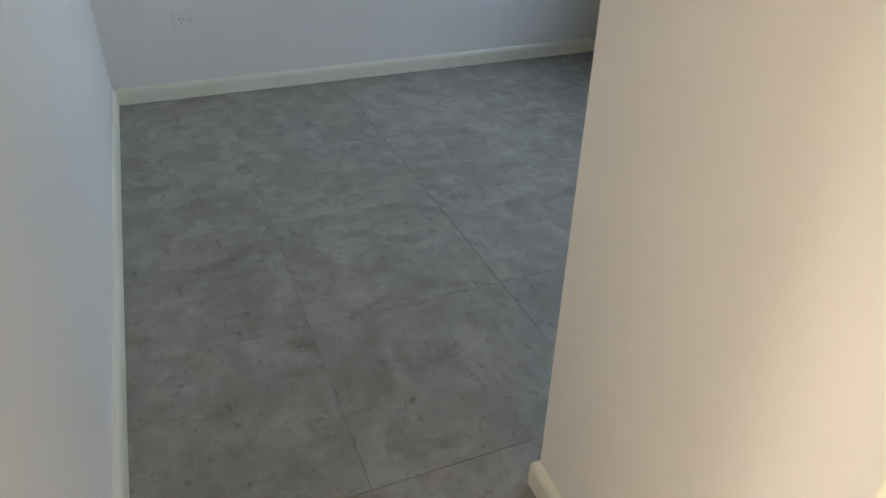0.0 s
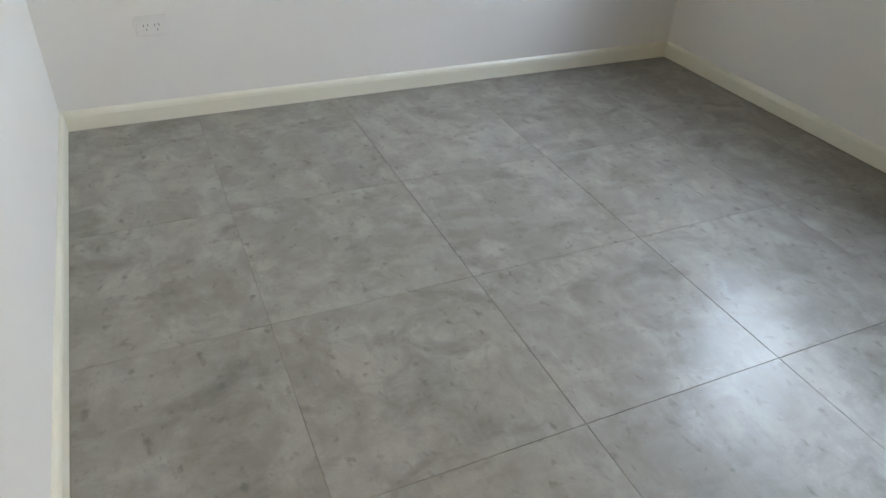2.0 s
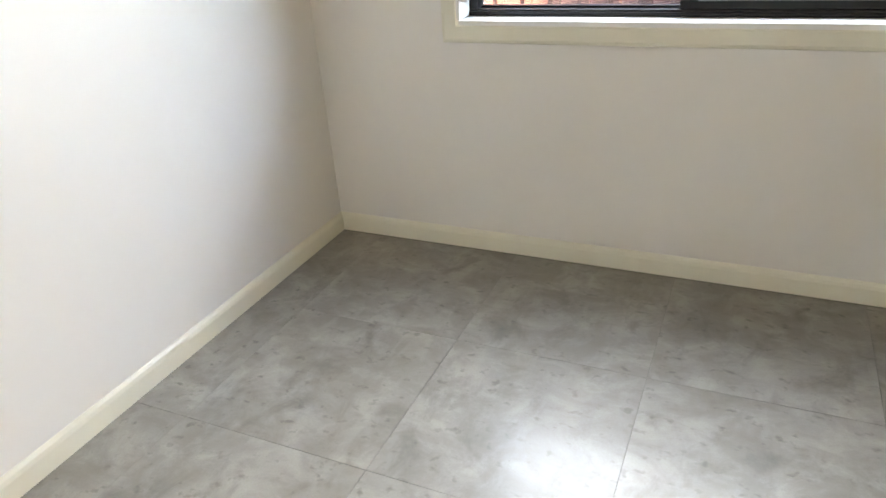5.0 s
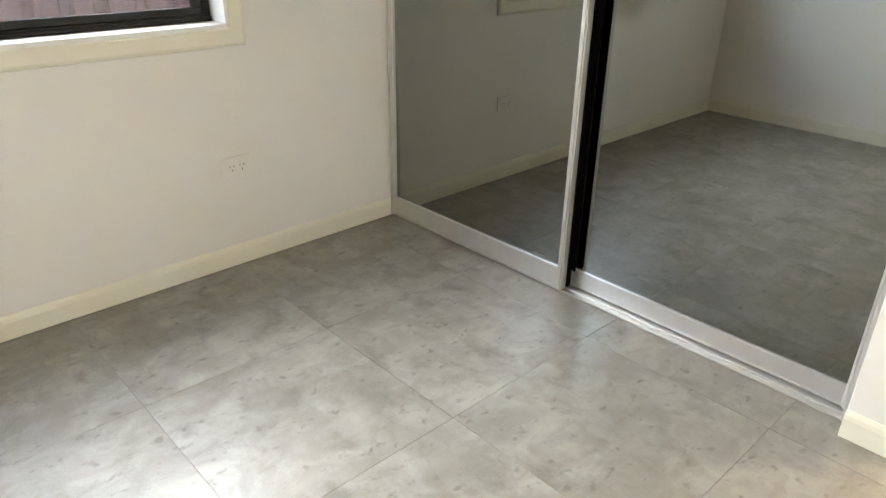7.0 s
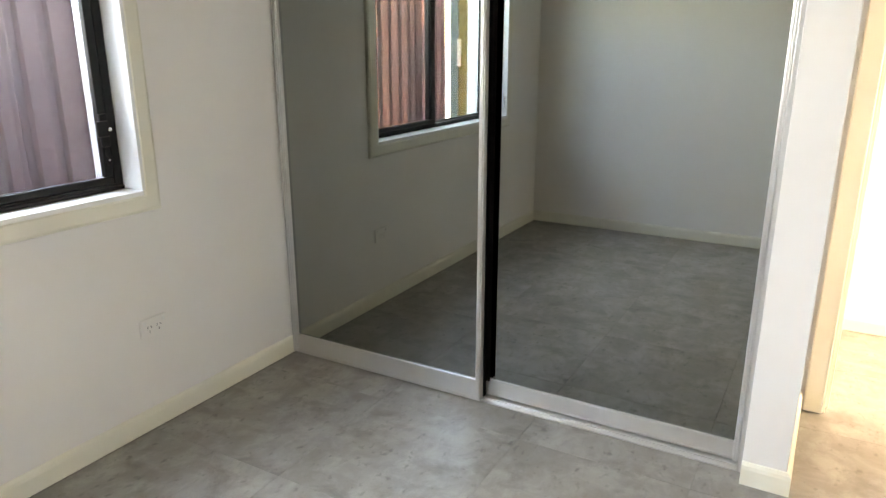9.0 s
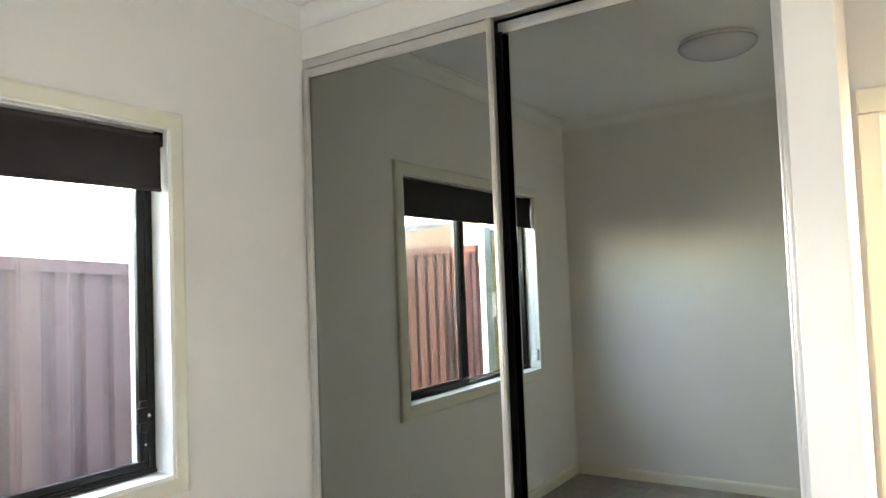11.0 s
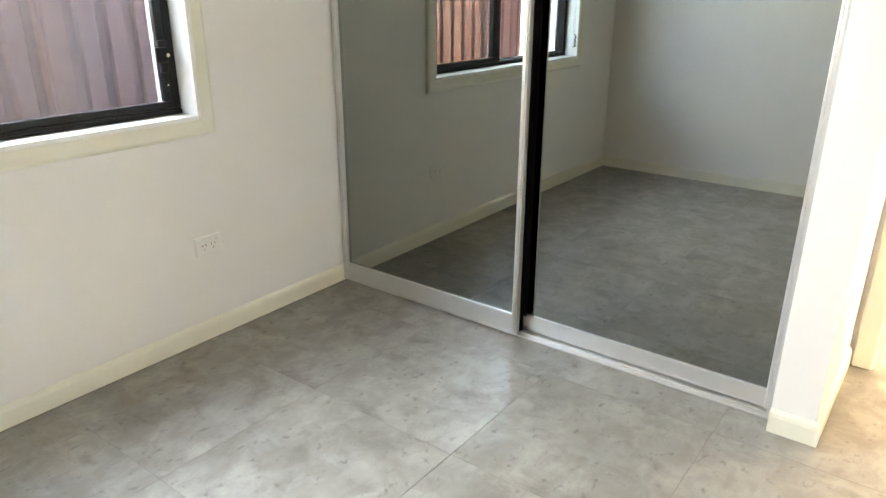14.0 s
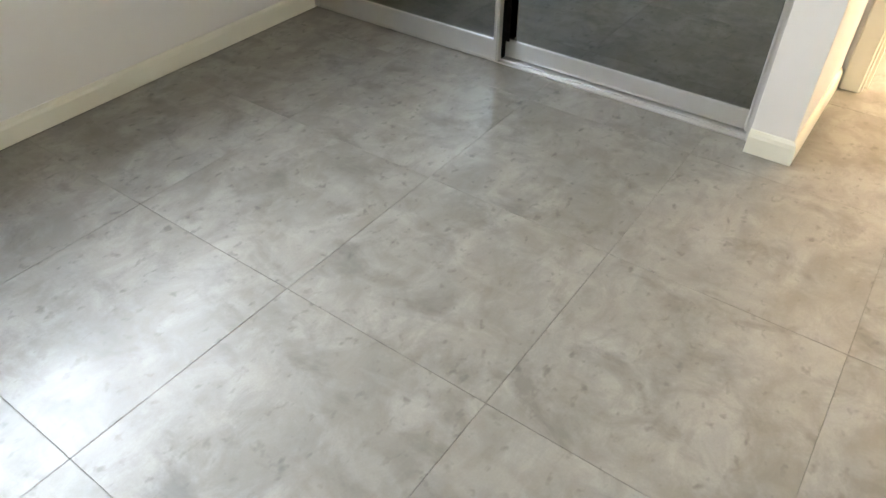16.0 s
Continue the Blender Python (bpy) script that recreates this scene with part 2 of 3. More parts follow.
structure("wall_north", boxes(
    ((X0 - 0.12, Y0, -0.3), (WX0, 0.25, HC + 0.1)), ((WX1, Y0, -0.3), (XD1, 0.25, HC + 0.1)),
    ((WX0, Y0, -0.3), (WX1, 0.25, WZ0)), ((WX0, Y0, WZ1), (WX1, 0.25, HC + 0.1))),
    WALL, "off-white painted plaster wall around a wide window")
structure("wall_west", boxes(((X0 - 0.12, YS - 0.11, -0.3), (X0, Y0, HC + 0.1))), WALL, "bare off-white painted plaster wall with a power point")
structure("wall_south", boxes(((X0, YS - 0.11, -0.3), (XD1, YS, HC + 0.1))), WALL, "long off-white painted plaster wall beside the entry")
structure("wall_nib", boxes(((XN, YN1, 0), (XD0, YN0, HC + 0.1), 0.003)), WALL, "narrow painted end wall beside the mirrored wardrobe")
structure("wall_bulkhead", boxes(((XB, YN0, 2.552), (XB + 0.10, Y0, HC + 0.1))), WALL, "painted bulkhead above the wardrobe doors")
structure("wall_wardrobe_back", boxes(((XD0, YN0, 0), (XD1, Y0, HC + 0.1))), WALL, "painted wall closing the wardrobe's back")
structure("wall_door", boxes(
    ((XD0, DY0, 0), (XD1, YN0, HC + 0.1)), ((XD0, DY1, DZ), (XD1, DY0, HC + 0.1)), ((XD0, YS, 0), (XD1, DY1, HC + 0.1))),
    WALL, "painted wall with the bedroom's doorway")
structure("wall_hall_east", boxes(((XH, -4.75, 0), (XH + 0.1, -0.9, HC + 0.1))), WALL, "bright white painted hall wall")
structure("wall_hall_north", boxes(((XD1, -1.0, 0), (XH, -0.9, HC + 0.1))), WALL, "white painted wall at the hall's end")
structure("wall_hall_west", boxes(((XD0, -4.75, 0), (XD1, YS - 0.11, HC + 0.1))), WALL, "white painted hall wall")
structure("wall_hall_south", boxes(((XD1, -4.75, 0), (XH, -4.65, HC + 0.1))), WALL, "white painted wall at the hall's entry end")
structure("ceiling", boxes(((X0 - 0.12, -4.75, HC), (XH + 0.1, 0.25, HC + 0.1))), CEIL, "flat white painted plasterboard ceiling", "ceiling")

# cove cornice
cove = [(0.0, 0.0), (0.004, 0.0)] + [(0.07 - 0.066 * math.cos(a), 0.066 * math.sin(a) + 0.004) for a in [math.pi / 2 * i / 7 for i in range(8)]] + [(0.07, 0.075), (0.0, 0.075)]
bm = bmesh.new()
zc = HC - 0.0755
for p, q in (((X0, YS, zc), (X0, Y0, zc)), ((X0, Y0, zc), (XB, Y0, zc)), ((XB, Y0, zc), (XB, YN0, zc)), ((XD0, YS, zc), (X0, YS, zc)), ((XN, YN0, zc), (XN, YN1, zc)), ((XN, YN1, zc), (XD0, YN1, zc))):
    run(bm, [(-o, u) for o, u in cove], p, q)
structure("cornice", bm, CEIL, "white coved plaster cornice round the ceiling", "cornice")

# skirting boards
SK = [(0.0, 0.001), (-0.014, 0.001), (-0.014, 0.058), (-0.011, 0.070), (-0.004, 0.079), (0.0, 0.080)]


def skirting(name, p, q, tp=0.0, tq=0.0, label="cream gloss skirting board along the wall"):
    structure(name, run(bmesh.new(), SK, p, q, trim_p=tp, trim_q=tq), TRIM, label, "skirting")


skirting("baseboard_west", (X0, YS, 0), (X0, Y0, 0), -1, -1)
skirting("baseboard_north", (X0, Y0, 0), (XB, Y0, 0), -1, 0)
skirting("baseboard_south", (XD0, YS, 0), (X0, YS, 0), 0, -1)
skirting("baseboard_nib_face", (XN, YN0, 0), (XN, YN1, 0), 0, 1)
skirting("baseboard_nib_side", (XN, YN1, 0), (XD0 - 0.018, YN1, 0), 1, 0)
skirting("baseboard_hall", (XH, -1.0, 0), (XH, -4.60, 0))

# ---- doorway ----
door = thing("door_1", (XD0, DY0, 0), "open cream-painted timber door frame with architraves", "door frame", kind="structure")
AW, AT = 0.068, 0.018
part("jamb", boxes(((XD0 - 0.004, DY0 - 0.020, 0), (XD1 + 0.004, DY0 + 0.012, DZ), 0.002)), TRIM, door)
part("jamb", boxes(((XD0 - 0.004, DY1 - 0.012, 0), (XD1 + 0.004, DY1 + 0.020, DZ), 0.002)), TRIM, door)
part("head", boxes(((XD0 - 0.004, DY1 - 0.012, DZ - 0.002), (XD1 + 0.004, DY0 + 0.012, DZ + 0.030), 0.002)), TRIM, door)
part("door_stop", boxes(((XD0 + 0.045, DY0 - 0.032, 0), (XD0 + 0.075, DY0 - 0.0205, DZ), 0.002)), TRIM, door)
for side, (xa, xb) in (("room", (XD0 - AT, XD0 - 0.001)), ("hall", (XD1 + 0.001, XD1 + AT))):
    part("architrave", boxes(((xa, DY0 - 0.012, 0), (xb, DY0 - 0.012 + AW, DZ + 0.012), 0.005)), TRIM, door)
    part("head_architrave", boxes(((xa, DY1 - 0.012, DZ + 0.013), (xb, DY0 - 0.012 + AW, DZ + 0.012 + AW + 0.02), 0.005)), TRIM, door)

# made-up glazed door at the hall's unseen end, behind the added lamp
assumed_hall_door = thing("door_2", (3.89, -4.65, 0), "white-framed obscure-glazed door, made up for the hall's unseen end", "glazed door", kind="structure")
part("door_frame", boxes(((XD1 + 0.001, -4.649, 0.001), (XD1 + 0.045, -4.612, 2.20), 0.003), ((XH - 0.045, -4.649, 0.001), (XH - 0.001, -4.612, 2.20), 0.003), ((XD1 + 0.046, -4.649, 2.156), (XH - 0.046, -4.612, 2.20), 0.003)), WHITE, assumed_hall_door)
part("pane", boxes(((XD1 + 0.046, -4.640, 0.012), (XH - 0.046, -4.634, 2.155))), DIFFUSER, assumed_hall_door, "obscure glass")

# ---- window ----
FY0, FY1 = 0.088, 0.150
win = thing("window_1", (WX0, FY0, WZ0), "black aluminium sliding window in a white timber reveal", "window", kind="structure")
F0, F1, G0, G1 = 0.598, 2.048, 0.889, 2.120
reveal = part("reveal", boxes(
    ((WX0 - 0.001, -0.004, WZ0 - 0.014), (WX1 + 0.001, FY1, WZ0 + 0.012), 0.002), ((WX0 - 0.001, -0.004, WZ1 - 0.004), (WX1 + 0.001, FY1, WZ1 + 0.012), 0.002),
    ((WX0 - 0.010, -0.004, WZ0 + 0.0125), (WX0 + 0.004, FY1, WZ1 - 0.005), 0.002), ((WX1 - 0.004, -0.004, WZ0 + 0.0125), (WX1 + 0.010, FY1, WZ1 - 0.005), 0.002)), WHITE, win, "white painted timber reveal")
frame_part = part("window_frame", boxes(
    ((F0 + 0.003, FY0, G0), (F1 + 0.003, FY1, G0 + 0.022), 0.002), ((F0 + 0.003, FY0, G1 - 0.035), (F1 + 0.003, FY1, G1 - 0.003), 0.002),
    ((F0 + 0.003, FY0, G0 + 0.022), (F0 + 0.036, FY1, G1 - 0.035), 0.002), ((F1 - 0.026, FY0, G0 + 0.022), (F1 + 0.003, FY1, G1 - 0.035), 0.002),
    ((F0 + 0.003, FY0 - 0.006, G0 + 0.001), (F1 + 0.003, FY0 + 0.003, G0 + 0.014), 0.002)), BLACK, win, "black powder-coated outer frame")
# fixed light
part("fixed_frame", boxes(
    ((F0 + 0.0362, 0.120, G0 + 0.0222), (1.335, 0.142, G0 + 0.030), 0.002), ((1.312, 0.118, G0 + 0.030), (1.352, 0.142, G1 - 0.036), 0.003)), BLACK, win)
pane = part("pane", boxes(((F0 + 0.036, 0.129, G0 + 0.026), (1.316, 0.133, G1 - 0.036))), GLASS, win, "clear window glass")
pane.visible_shadow = False
# sliding sash
sash = part("sliding_sash", boxes(
    ((1.310, 0.092, G0 + 0.022), (F1 - 0.0262, 0.116, G0 + 0.047), 0.003), ((1.310, 0.092, G1 - 0.075), (F1 - 0.0262, 0.116, G1 - 0.036), 0.003),
    ((1.310, 0.092, G0 + 0.0472), (1.366, 0.116, G1 - 0.0752), 0.003), ((F1 - 0.056, 0.092, G0 + 0.0472), (F1 - 0.0262, 0.116, G1 - 0.0752), 0.003)), BLACK, win)
pane2 = part("pane", boxes(((1.362, 0.102, G0 + 0.044), (F1 - 0.052, 0.106, G1 - 0.072))), GLASS, sash, "clear window glass")
pane2.visible_shadow = False
bm = boxes(((F1 - 0.060, 0.078, 1.040), (F1 - 0.030, 0.0925, 1.150), 0.004), ((F1 - 0.078, 0.066, 1.075), (F1 - 0.034, 0.082, 1.128), 0.005))
latch = part("latch", bm, BLACK, sash, "black sash latch with key lock")
part("key_lock", tube(bmesh.new(), (F1 - 0.040, 0.0665, 1.100), (F1 - 0.040, 0.060, 1.100), 0.007, 16), CHROME, latch, "small chrome key lock")
part("pull_rail", boxes(((F1 - 0.048, 0.086, 0.975), (F1 - 0.036, 0.0925, 1.036), 0.003)), BLACK, sash)
part("rivet", tube(bmesh.new(), (F1 - 0.040, 0.0865, 0.995), (F1 - 0.040, 0.083, 0.995), 0.004, 10), CHROME, sash)
screen = part("insect_screen", boxes(((1.372, 0.1445, G0 + 0.034), (F1 - 0.03, 0.1455, G1 - 0.04))), MESH, win, "grey woven insect screen")
screen.visible_shadow = False
# architrave
arch = thing("trim_window", (WX0, Y0, WZ0), "cream gloss architrave round the window", "architrave", kind="structure")
A = 0.066
prof = [(0.0, 0.0), (0.0, 0.014), (0.010, 0.020), (A - 0.014, 0.020), (A - 0.004, 0.016), (A, 0.009), (A, 0.0)]


def arch_piece(p, q, out):
    bm = bmesh.new()
    along, out = (Vector(q) - Vector(p)).normalized(), Vector(out)
    rows = []
    for base, s in ((Vector(p), -1), (Vector(q), 1)):
        rows.append([bm.verts.new(base + out * o + Vector((0, -h, 0)) + along * (s * o)) for o, h in prof])
    n = len(prof)
    for i in range(n):
        bm.faces.new((rows[0][i], rows[0][(i + 1) % n], rows[1][(i + 1) % n], rows[1][i]))
    bm.faces.new(rows[0][::-1])
    bm.faces.new(rows[1])
    bmesh.ops.recalc_face_normals(bm, faces=bm.faces[:])
    return part("architrave", bm, TRIM, arch)


ax0, ax1, az0, az1, ay = WX0 - 0.001, WX1 + 0.002, WZ0 + 0.002, WZ1 - 0.002, Y0 - 0.0005
arch_piece((ax0, ay, az0), (ax1, ay, az0), (0, 0, -1))
arch_piece((ax0, ay, az1), (ax1, ay, az1), (0, 0, 1))
arch_piece((ax0, ay, az0), (ax0, ay, az1), (-1, 0, 0))
arch_piece((ax1, ay, az0), (ax1, ay, az1), (1, 0, 0))

# roller blind
blind = thing("roller_blind", (1.33, 0.040, 2.10), "charcoal roller blind drawn up at the window's head", "blind")
bm = bmesh.new()
n, rows = 28, []
for k in range(7):
    z = 1.905 + (2.086 - 1.905) * k / 6
    rows.append([bm.verts.new((0.606 + (2.048 - 0.606) * i / n, 0.026 + 0.0016 * math.sin(i * 1.1 + k * 0.35) * (1 - k / 6), z)) for i in range(n + 1)])
for a, b in zip(rows, rows[1:]):
    for i in range(n):
        bm.faces.new((a[i], a[i + 1], b[i + 1], b[i]))
bmesh.ops.solidify(bm, geom=bm.faces[:], thickness=0.0012)
part("cloth", bm, FABRIC, blind)
part("roller", tube(bmesh.new(), (0.606, 0.046, 2.086), (2.048, 0.046, 2.086), 0.0205, 24), FABRIC, blind, smooth=False)
part("hem_bar", boxes(((0.606, 0.020, 1.893), (2.048, 0.032, 1.909), 0.004)), FABRIC, blind)
part("head_strip", boxes(((0.600, 0.010, 2.1085), (2.056, 0.024, 2.119), 0.002)), ALU, blind, "thin pale aluminium strip")
for xa in (0.597, 2.0495):
    part("bracket", boxes(((xa, 0.022, 2.058), (xa + 0.0085, 0.072, 2.1195), 0.002)), BLACK, blind)
bm = bmesh.new()
for k in range(2):
    tube(bm, (0.606, 0.018 + 0.016 * k, 2.06), (0.606, 0.020 + 0.010 * k, 0.985), 0.0016, 8)
part("chain", bm, PLASTIC, blind, "white bead chain")
holder = part("chain_holder", boxes(((0.5965, 0.006, 0.945), (0.629, 0.034, 1.000), 0.009), ((0.5975, 0.009, 0.985), (0.617, 0.031, 1.030), 0.008)), PLASTIC, blind, "white chain tensioner")
part("warning_mark", boxes(((0.6005, 0.0080, 1.004), (0.6125, 0.0092, 1.016))), RED, holder, "red warning print")

# ---- wardrobe ----
track = thing("wardrobe_track", (XB, -0.96, 0), "satin aluminium wardrobe door tracks and jamb channels", "door track")
part("head_track", boxes(((XB + 0.004, YN0 + 0.001, 2.510), (XB + 0.012, Y0 - 0.001, 2.5515), 0.001), ((XB + 0.012, YN0 + 0.001, 2.540), (XB + 0.095, Y0 - 0.001, 2.5515)), ((XB + 0.052, YN0 + 0.001, 2.515), (XB + 0.055, Y0 - 0.001, 2.540))), ALU, track)
part("floor_track", boxes(((XB - 0.001, YN0 + 0.001, 0.0005), (XB + 0.088, Y0 - 0.016, 0.006), 0.002), ((XB + 0.022, YN0 + 0.001, 0.006), (XB + 0.025, Y0 - 0.016, 0.011)), ((XB + 0.064, YN0 + 0.001, 0.006), (XB + 0.067, Y0 - 0.016, 0.011))), ALU, track)
part("jamb_channel", boxes(((XB - 0.002, Y0 - 0.014, 0.081), (XB + 0.090, Y0 - 0.001, 2.509), 0.002)), ALU, track)
part("jamb_channel", boxes(((XB - 0.012, YN0 + 0.001, 0.007), (XB + 0.090, YN0 + 0.016, 2.509), 0.002)), ALU, track)
# thin black sheet: the wardrobe interior's shade put in as colour
part("interior_shade", boxes(((XB + 0.10, YN0 + 0.002, 0.002), (XB + 0.104, Y0 - 0.016, 2.54))), FELT_AND_SHADE, track, "black sheet standing for the unlit interior behind the doors")


def mirror_door(ya, yb, xf, rail, north=0.026):
    """A sliding door: mirror in a slim frame; its face lies at xf, ya is its north edge."""
    d = thing("sliding_mirror_door", (xf, (ya + yb) / 2, 0.012), "smoked mirror sliding wardrobe door in a slim aluminium frame", "wardrobe door", "wardrobe sliding doors")
    part("mirror", boxes(((xf, yb + 0.012, 0.070), (xf + 0.004, ya - 0.012, 2.475))), MIRROR, d, "smoked mirror glass")
    part("backing", boxes(((xf + 0.0045, yb + 0.012, 0.060), (xf + 0.010, ya - 0.012, 2.480))), FELT_AND_SHADE, d)
    part("bottom_rail", boxes(((xf - 0.010, yb + 0.003, 0.014), (xf + 0.022, ya - 0.003, rail), 0.003), ((xf - 0.012, yb + 0.003, 0.012), (xf - 0.009, ya - 0.003, 0.018))), ALU, d)
    part("top_rail", boxes(((xf - 0.010, yb + 0.003, 2.462), (xf + 0.022, ya - 0.003, 2.502), 0.003)), ALU, d)
    for s0, s1 in ((yb, yb + 0.022), (ya - north, ya)):
        bm = boxes(((xf - 0.014, s0, 0.011), (xf + 0.014, s1, 2.504), 0.003), ((xf - 0.021, s0 + 0.004, 0.011), (xf - 0.013, s0 + 0.011, 2.504), 0.002),
                   ((xf - 0.021, s1 - 0.011, 0.011), (xf - 0.013, s1 - 0.004, 2.504), 0.002))
        part("stile", bm, ALU, d)
    return d


front = mirror_door(Y0 - 0.015, -0.966, 2.768, 0.094)
rear = mirror_door(-0.940, YN0 + 0.017, 2.828, 0.078, 0.022)
part("brush_seal", boxes(((2.7825, -0.968, 0.014), (2.8068, -0.930, 2.500))), FELT_AND_SHADE, front, "black brush seal")
part("brush_seal", boxes(((2.8005, -0.985, 0.079), (2.8065, -0.9682, 2.461))), FELT_AND_SHADE, rear, "black brush seal")


# ---- power points ----
def power_point(m):
    p = thing("power_point", (0, 0, 0), "white double power point with two rocker switches", "power outlet", "power points")
    part("plate", boxes(((-0.058, -0.009, -0.037), (0.058, -0.0005, 0.037), 0.004)), WALL, p)
    for s in (-1, 1):
        part("rocker", boxes(((s * 0.040 - 0.006, -0.0125, 0.012), (s * 0.040 + 0.006, -0.0085, 0.028), 0.0015)), PLASTIC, p)
        for a, b, c in ((-0.0075, 0.002, 0.35), (0.0075, 0.002, -0.35), (0.0, -0.014, 0.0)):
            bm = bmesh.new()
            box(bm, (-0.0012, -0.0096, -0.0045), (0.0012, -0.0088, 0.0045))
            bmesh.ops.rotate(bm, verts=bm.verts[:], cent=(0, -0.009, 0), matrix=Matrix.Rotation(c, 3, "Y"))
            bmesh.ops.translate(bm, verts=bm.verts[:], vec=(s * 0.020 + a, 0, b))
            part("socket_slot", bm, DARK, p)
    p.matrix_basis = m
    return p


first = power_point(pose(2.040, Y0, 0.390))
copy_thing(first, pose(X0, -2.513, 0.380, 0, 0, 90))

# ---- ceiling light ----
lamp = thing("ceiling_light", (1.26, -1.44, HC), "round opal oyster ceiling light, switched off", "ceiling light")
part("base", lathe(bmesh.new(), [(0.188, -0.001), (0.195, -0.004), (0.195, -0.018), (0.186, -0.022)], (1.26, -1.44, HC)), PLASTIC, lamp, smooth=True)
rings = [(0.186, -0.020)] + [(0.200 * math.cos(a), -0.024 - 0.070 * math.sin(a)) for a in [math.pi / 2 * i / 10 for i in range(10)]] + [(0.004, -0.0945)]
part("diffuser", lathe(bmesh.new(), rings, (1.26, -1.44, HC)), DIFFUSER, lamp, "opal acrylic diffuser", smooth=True)

# ---- outdoors ----
GZ = -0.28
bm = bmesh.new()
for sx in range(-8, 8):
    for sy in range(-8, 8):
        vs = [bm.verts.new(((sx + i) * 60, (sy + j) * 60, GZ)) for i, j in ((0, 0), (1, 0), (1, 1), (0, 1))]
        bm.faces.new(vs)
bmesh.ops.remove_doubles(bm, verts=bm.verts[:], dist=0.01)
structure("ground", bm, EARTH, "bare gravelly side yard ground", "ground")

FY = 1.20                          # fence line


def ftop(x):
    return 1.835 - 0.055 * x


fence = thing("fence", (1.0, FY, GZ), "plum-brown ribbed steel panel fence along the side yard", "fence")
PITCH = 0.145
posts = [-0.70, -0.25, 2.11, 4.47, 6.83]
for xa, xb in zip(posts, posts[1:]):
    bm = bmesh.new()
    pts, x = [], xa + 0.022
    while x < xb - 0.02:
        for f, d in ((0.0, 0.0), (0.50, 0.0), (0.60, 0.020), (0.86, 0.020), (0.96, 0.0)):
            if x + f * PITCH < xb - 0.015:
                pts.append((x + f * PITCH, FY + d - 0.012))
        x += PITCH
    pts.append((xb - 0.012, FY - 0.012))
    skin = []
    for back in (0.0, 0.0016):
        skin.append(([bm.verts.new((px, py + back, GZ + 0.06)) for px, py in pts], [bm.verts.new((px, py + back, ftop(px) - 0.030)) for px, py in pts]))
    (lo, hi), (lo2, hi2) = skin
    for i in range(len(pts) - 1):
        bm.faces.new((lo[i], lo[i + 1], hi[i + 1], hi[i]))
        bm.faces.new((lo2[i + 1], lo2[i], hi2[i], hi2[i + 1]))
    part("ribbed_sheet", bm, FENCE, fence)
    for name, dz0, dz1 in (("top_rail", -0.062, 0.0), ("bottom_rail", None, None)):
        bm = bmesh.new()
        for px in (xa + 0.025, xb - 0.025):
            z1 = ftop(px) if dz0 is not None else GZ + 0.11
            z0 = z1 - 0.062
            for py, pz in ((FY - 0.026, z0), (FY + 0.030, z0), (FY + 0.030, z1), (FY + 0.020, z1 + 0.004), (FY - 0.016, z1 + 0.004), (FY - 0.026, z1)):
                bm.verts.new((px, py, pz))
        bm.verts.ensure_lookup_table()
        v = bm.verts
        for i in range(6):
            j = (i + 1) % 6
            bm.faces.new((v[i], v[j], v[6 + j], v[6 + i]))
        bm.faces.new([v[i] for i in range(5, -1, -1)])
        bm.faces.new([v[i] for i in range(6, 12)])
        bmesh.ops.recalc_face_normals(bm, faces=bm.faces[:])
        part(name, bm, FENCE, fence)
for px in posts:
    part("post", boxes(((px - 0.025, FY - 0.030, GZ - 0.2), (px + 0.025, FY - 0.004, ftop(px) + 0.004), 0.006), ((px - 0.010, FY - 0.036, GZ - 0.2), (px + 0.010, FY + 0.034, ftop(px) + 0.002), 0.004)), FENCE, fence)

gate = thing("side_gate", (-0.84, 0.70, GZ), "pale yellow sheet side gate in a grey-green steel frame", "gate")
GX, GT = -0.84, 2.02
part("gate_post", boxes(((GX - 0.04, 1.09, GZ - 0.2), (GX + 0.04, 1.165, GT + 0.03), 0.006)), TEAL, gate)
part("gate_post", boxes(((GX - 0.04, 0.262, GZ - 0.2), (GX + 0.04, 0.32, GT + 0.03), 0.006)), TEAL, gate)
part("top_bar", boxes(((GX - 0.02, 0.32, GT - 0.05), (GX + 0.02, 1.09, GT), 0.005)), TEAL, gate)
part("bottom_bar", boxes(((GX - 0.02, 0.32, GZ + 0.08), (GX + 0.02, 1.09, GZ + 0.13), 0.005)), TEAL, gate)
part("sheet", boxes(((GX - 0.006, 0.321, GZ + 0.131), (GX + 0.006, 1.089, GT - 0.051))), SHEET, gate, "pale yellow sheet")
part("gate_latch", boxes(((GX + 0.021, 1.055, 1.18), (GX + 0.055, 1.085, 1.42), 0.005)), ALU, gate)

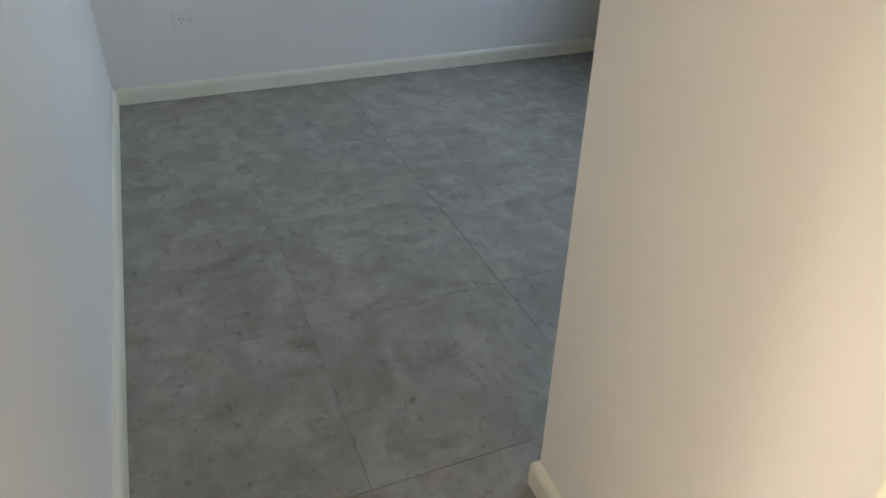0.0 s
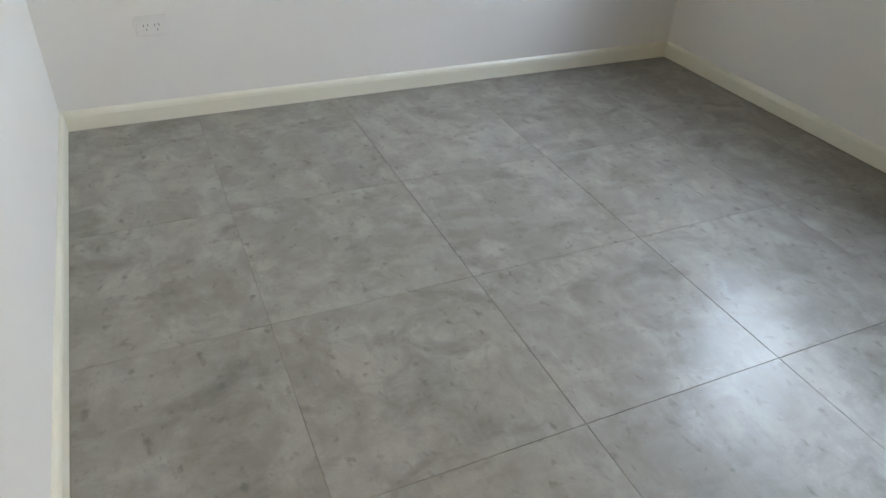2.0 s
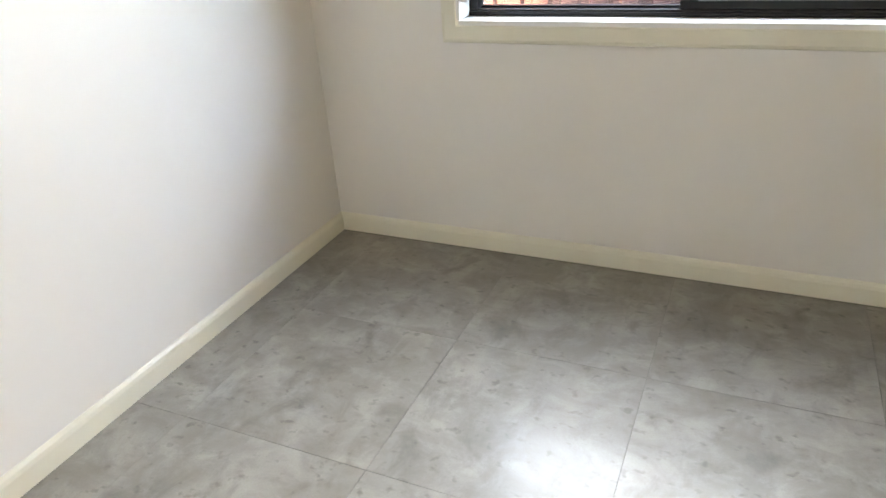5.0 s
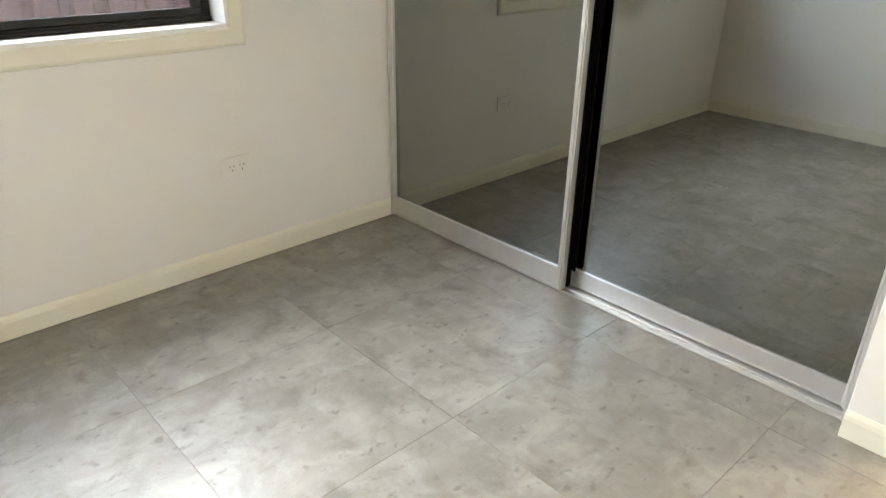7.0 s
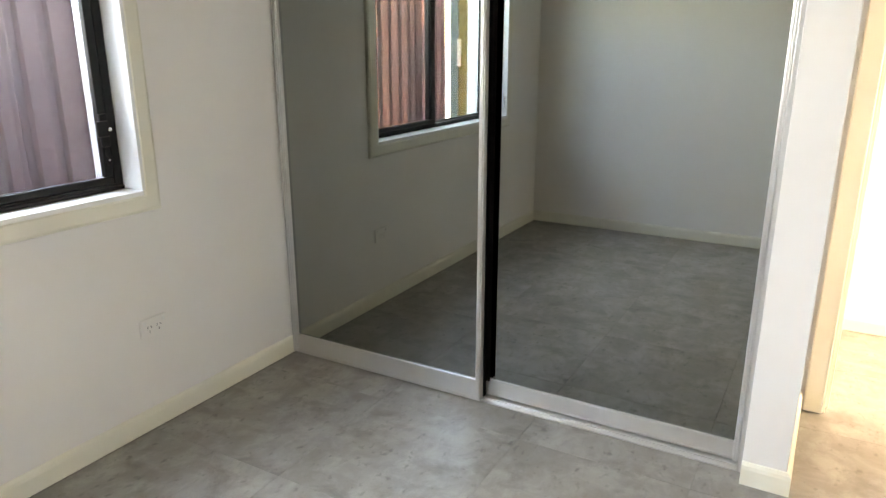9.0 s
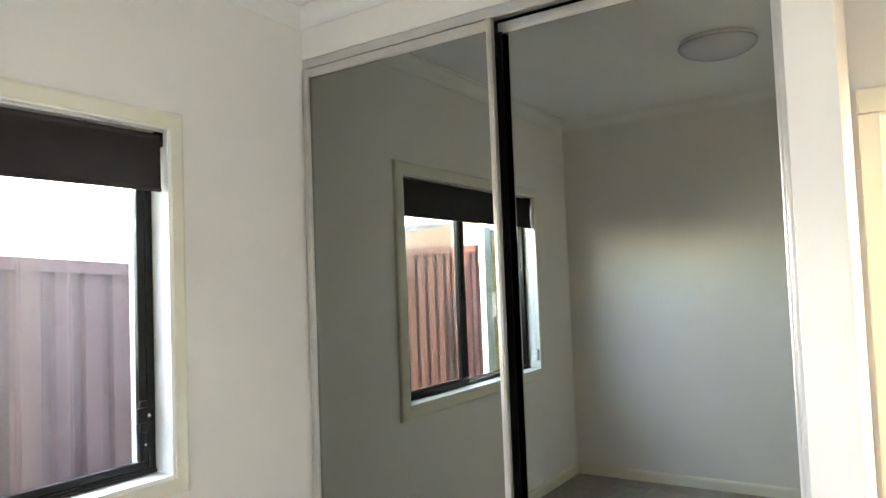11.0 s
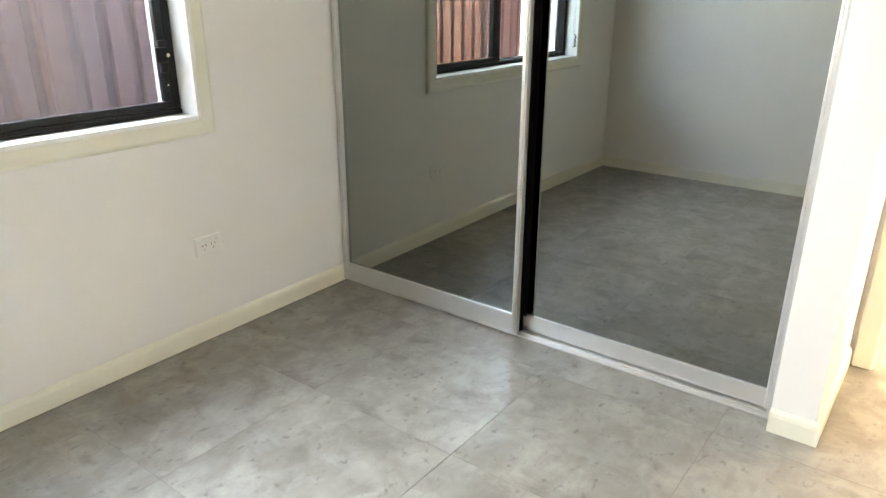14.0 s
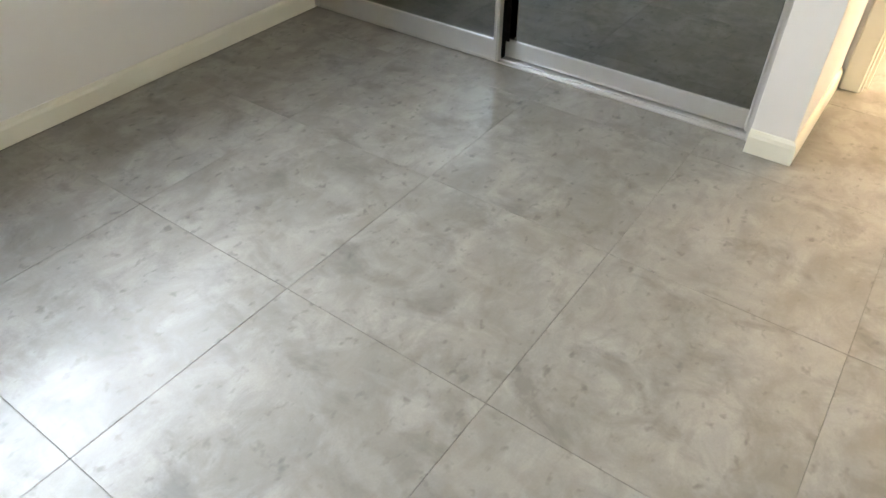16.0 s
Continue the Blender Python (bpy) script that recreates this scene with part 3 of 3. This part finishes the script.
house = thing("neighbour_house", (-7.0, 8.0, GZ), "neighbouring house with pinkish render and a low roof", "house")
part("wall", boxes(((-8.1, 6.0, GZ), (-5.0, 11.0, 2.25))), RENDER, house)
bm = bmesh.new()
vs = [bm.verts.new(p) for p in ((-8.3, 5.6, 2.92), (-4.6, 5.6, 2.36), (-4.6, 11.4, 2.36), (-8.3, 11.4, 2.92), (-8.3, 5.6, 2.15), (-4.6, 5.6, 2.15), (-4.6, 11.4, 2.15), (-8.3, 11.4, 2.15))]
for f in ((0, 1, 2, 3), (4, 7, 6, 5), (0, 4, 5, 1), (1, 5, 6, 2), (2, 6, 7, 3), (3, 7, 4, 0)):
    bm.faces.new([vs[i] for i in f])
bmesh.ops.recalc_face_normals(bm, faces=bm.faces[:])
part("roof", bm, ROOF, house)
part("gutter", boxes(((-4.6, 5.55, 2.20), (-4.48, 11.4, 2.33), 0.03)), ROOF, house)

# ---- floor tiles ----
floor = structure("floor", boxes(((X0 - 0.1, -4.75, -0.12), (XH + 0.1, Y0 + 0.05, -0.0022))), SLAB, "large grey concrete-look porcelain floor tiles", "floor")
S, GAP = 0.6, 0.0006
xs = [1.989 + S * k for k in range(-4, 5)]
ys = [-1.205 + S * k for k in range(-6, 3)]


def tile_mesh(w, h):
    bm = bmesh.new()
    box(bm, (0, 0, -0.009), (w, h, 0))
    top = [e for e in bm.edges if all(abs(v.co.z) < 1e-6 for v in e.verts)]
    bmesh.ops.bevel(bm, geom=top, offset=0.0005, segments=1, affect="EDGES")
    me = bpy.data.meshes.new("tile")
    bm.to_mesh(me)
    bm.free()
    me.materials.append(TILE)
    return me


made = {}
for xa, xb in zip(xs, xs[1:]):
    for ya, yb in zip(ys, ys[1:]):
        a, b = max(xa + GAP, X0 + 0.001), min(xb - GAP, XH - 0.001)
        c, d = max(ya + GAP, -4.64), min(yb - GAP, Y0 - 0.001)
        if b - a < 0.01 or d - c < 0.01 or (a < XD0 and d < YS):
            continue
        key = (round(b - a, 4), round(d - c, 4))
        if key not in made:
            made[key] = tile_mesh(*key)
        ob = new("tile", made[key])
        ob.location = (a, c, 0)
        ob.parent = floor
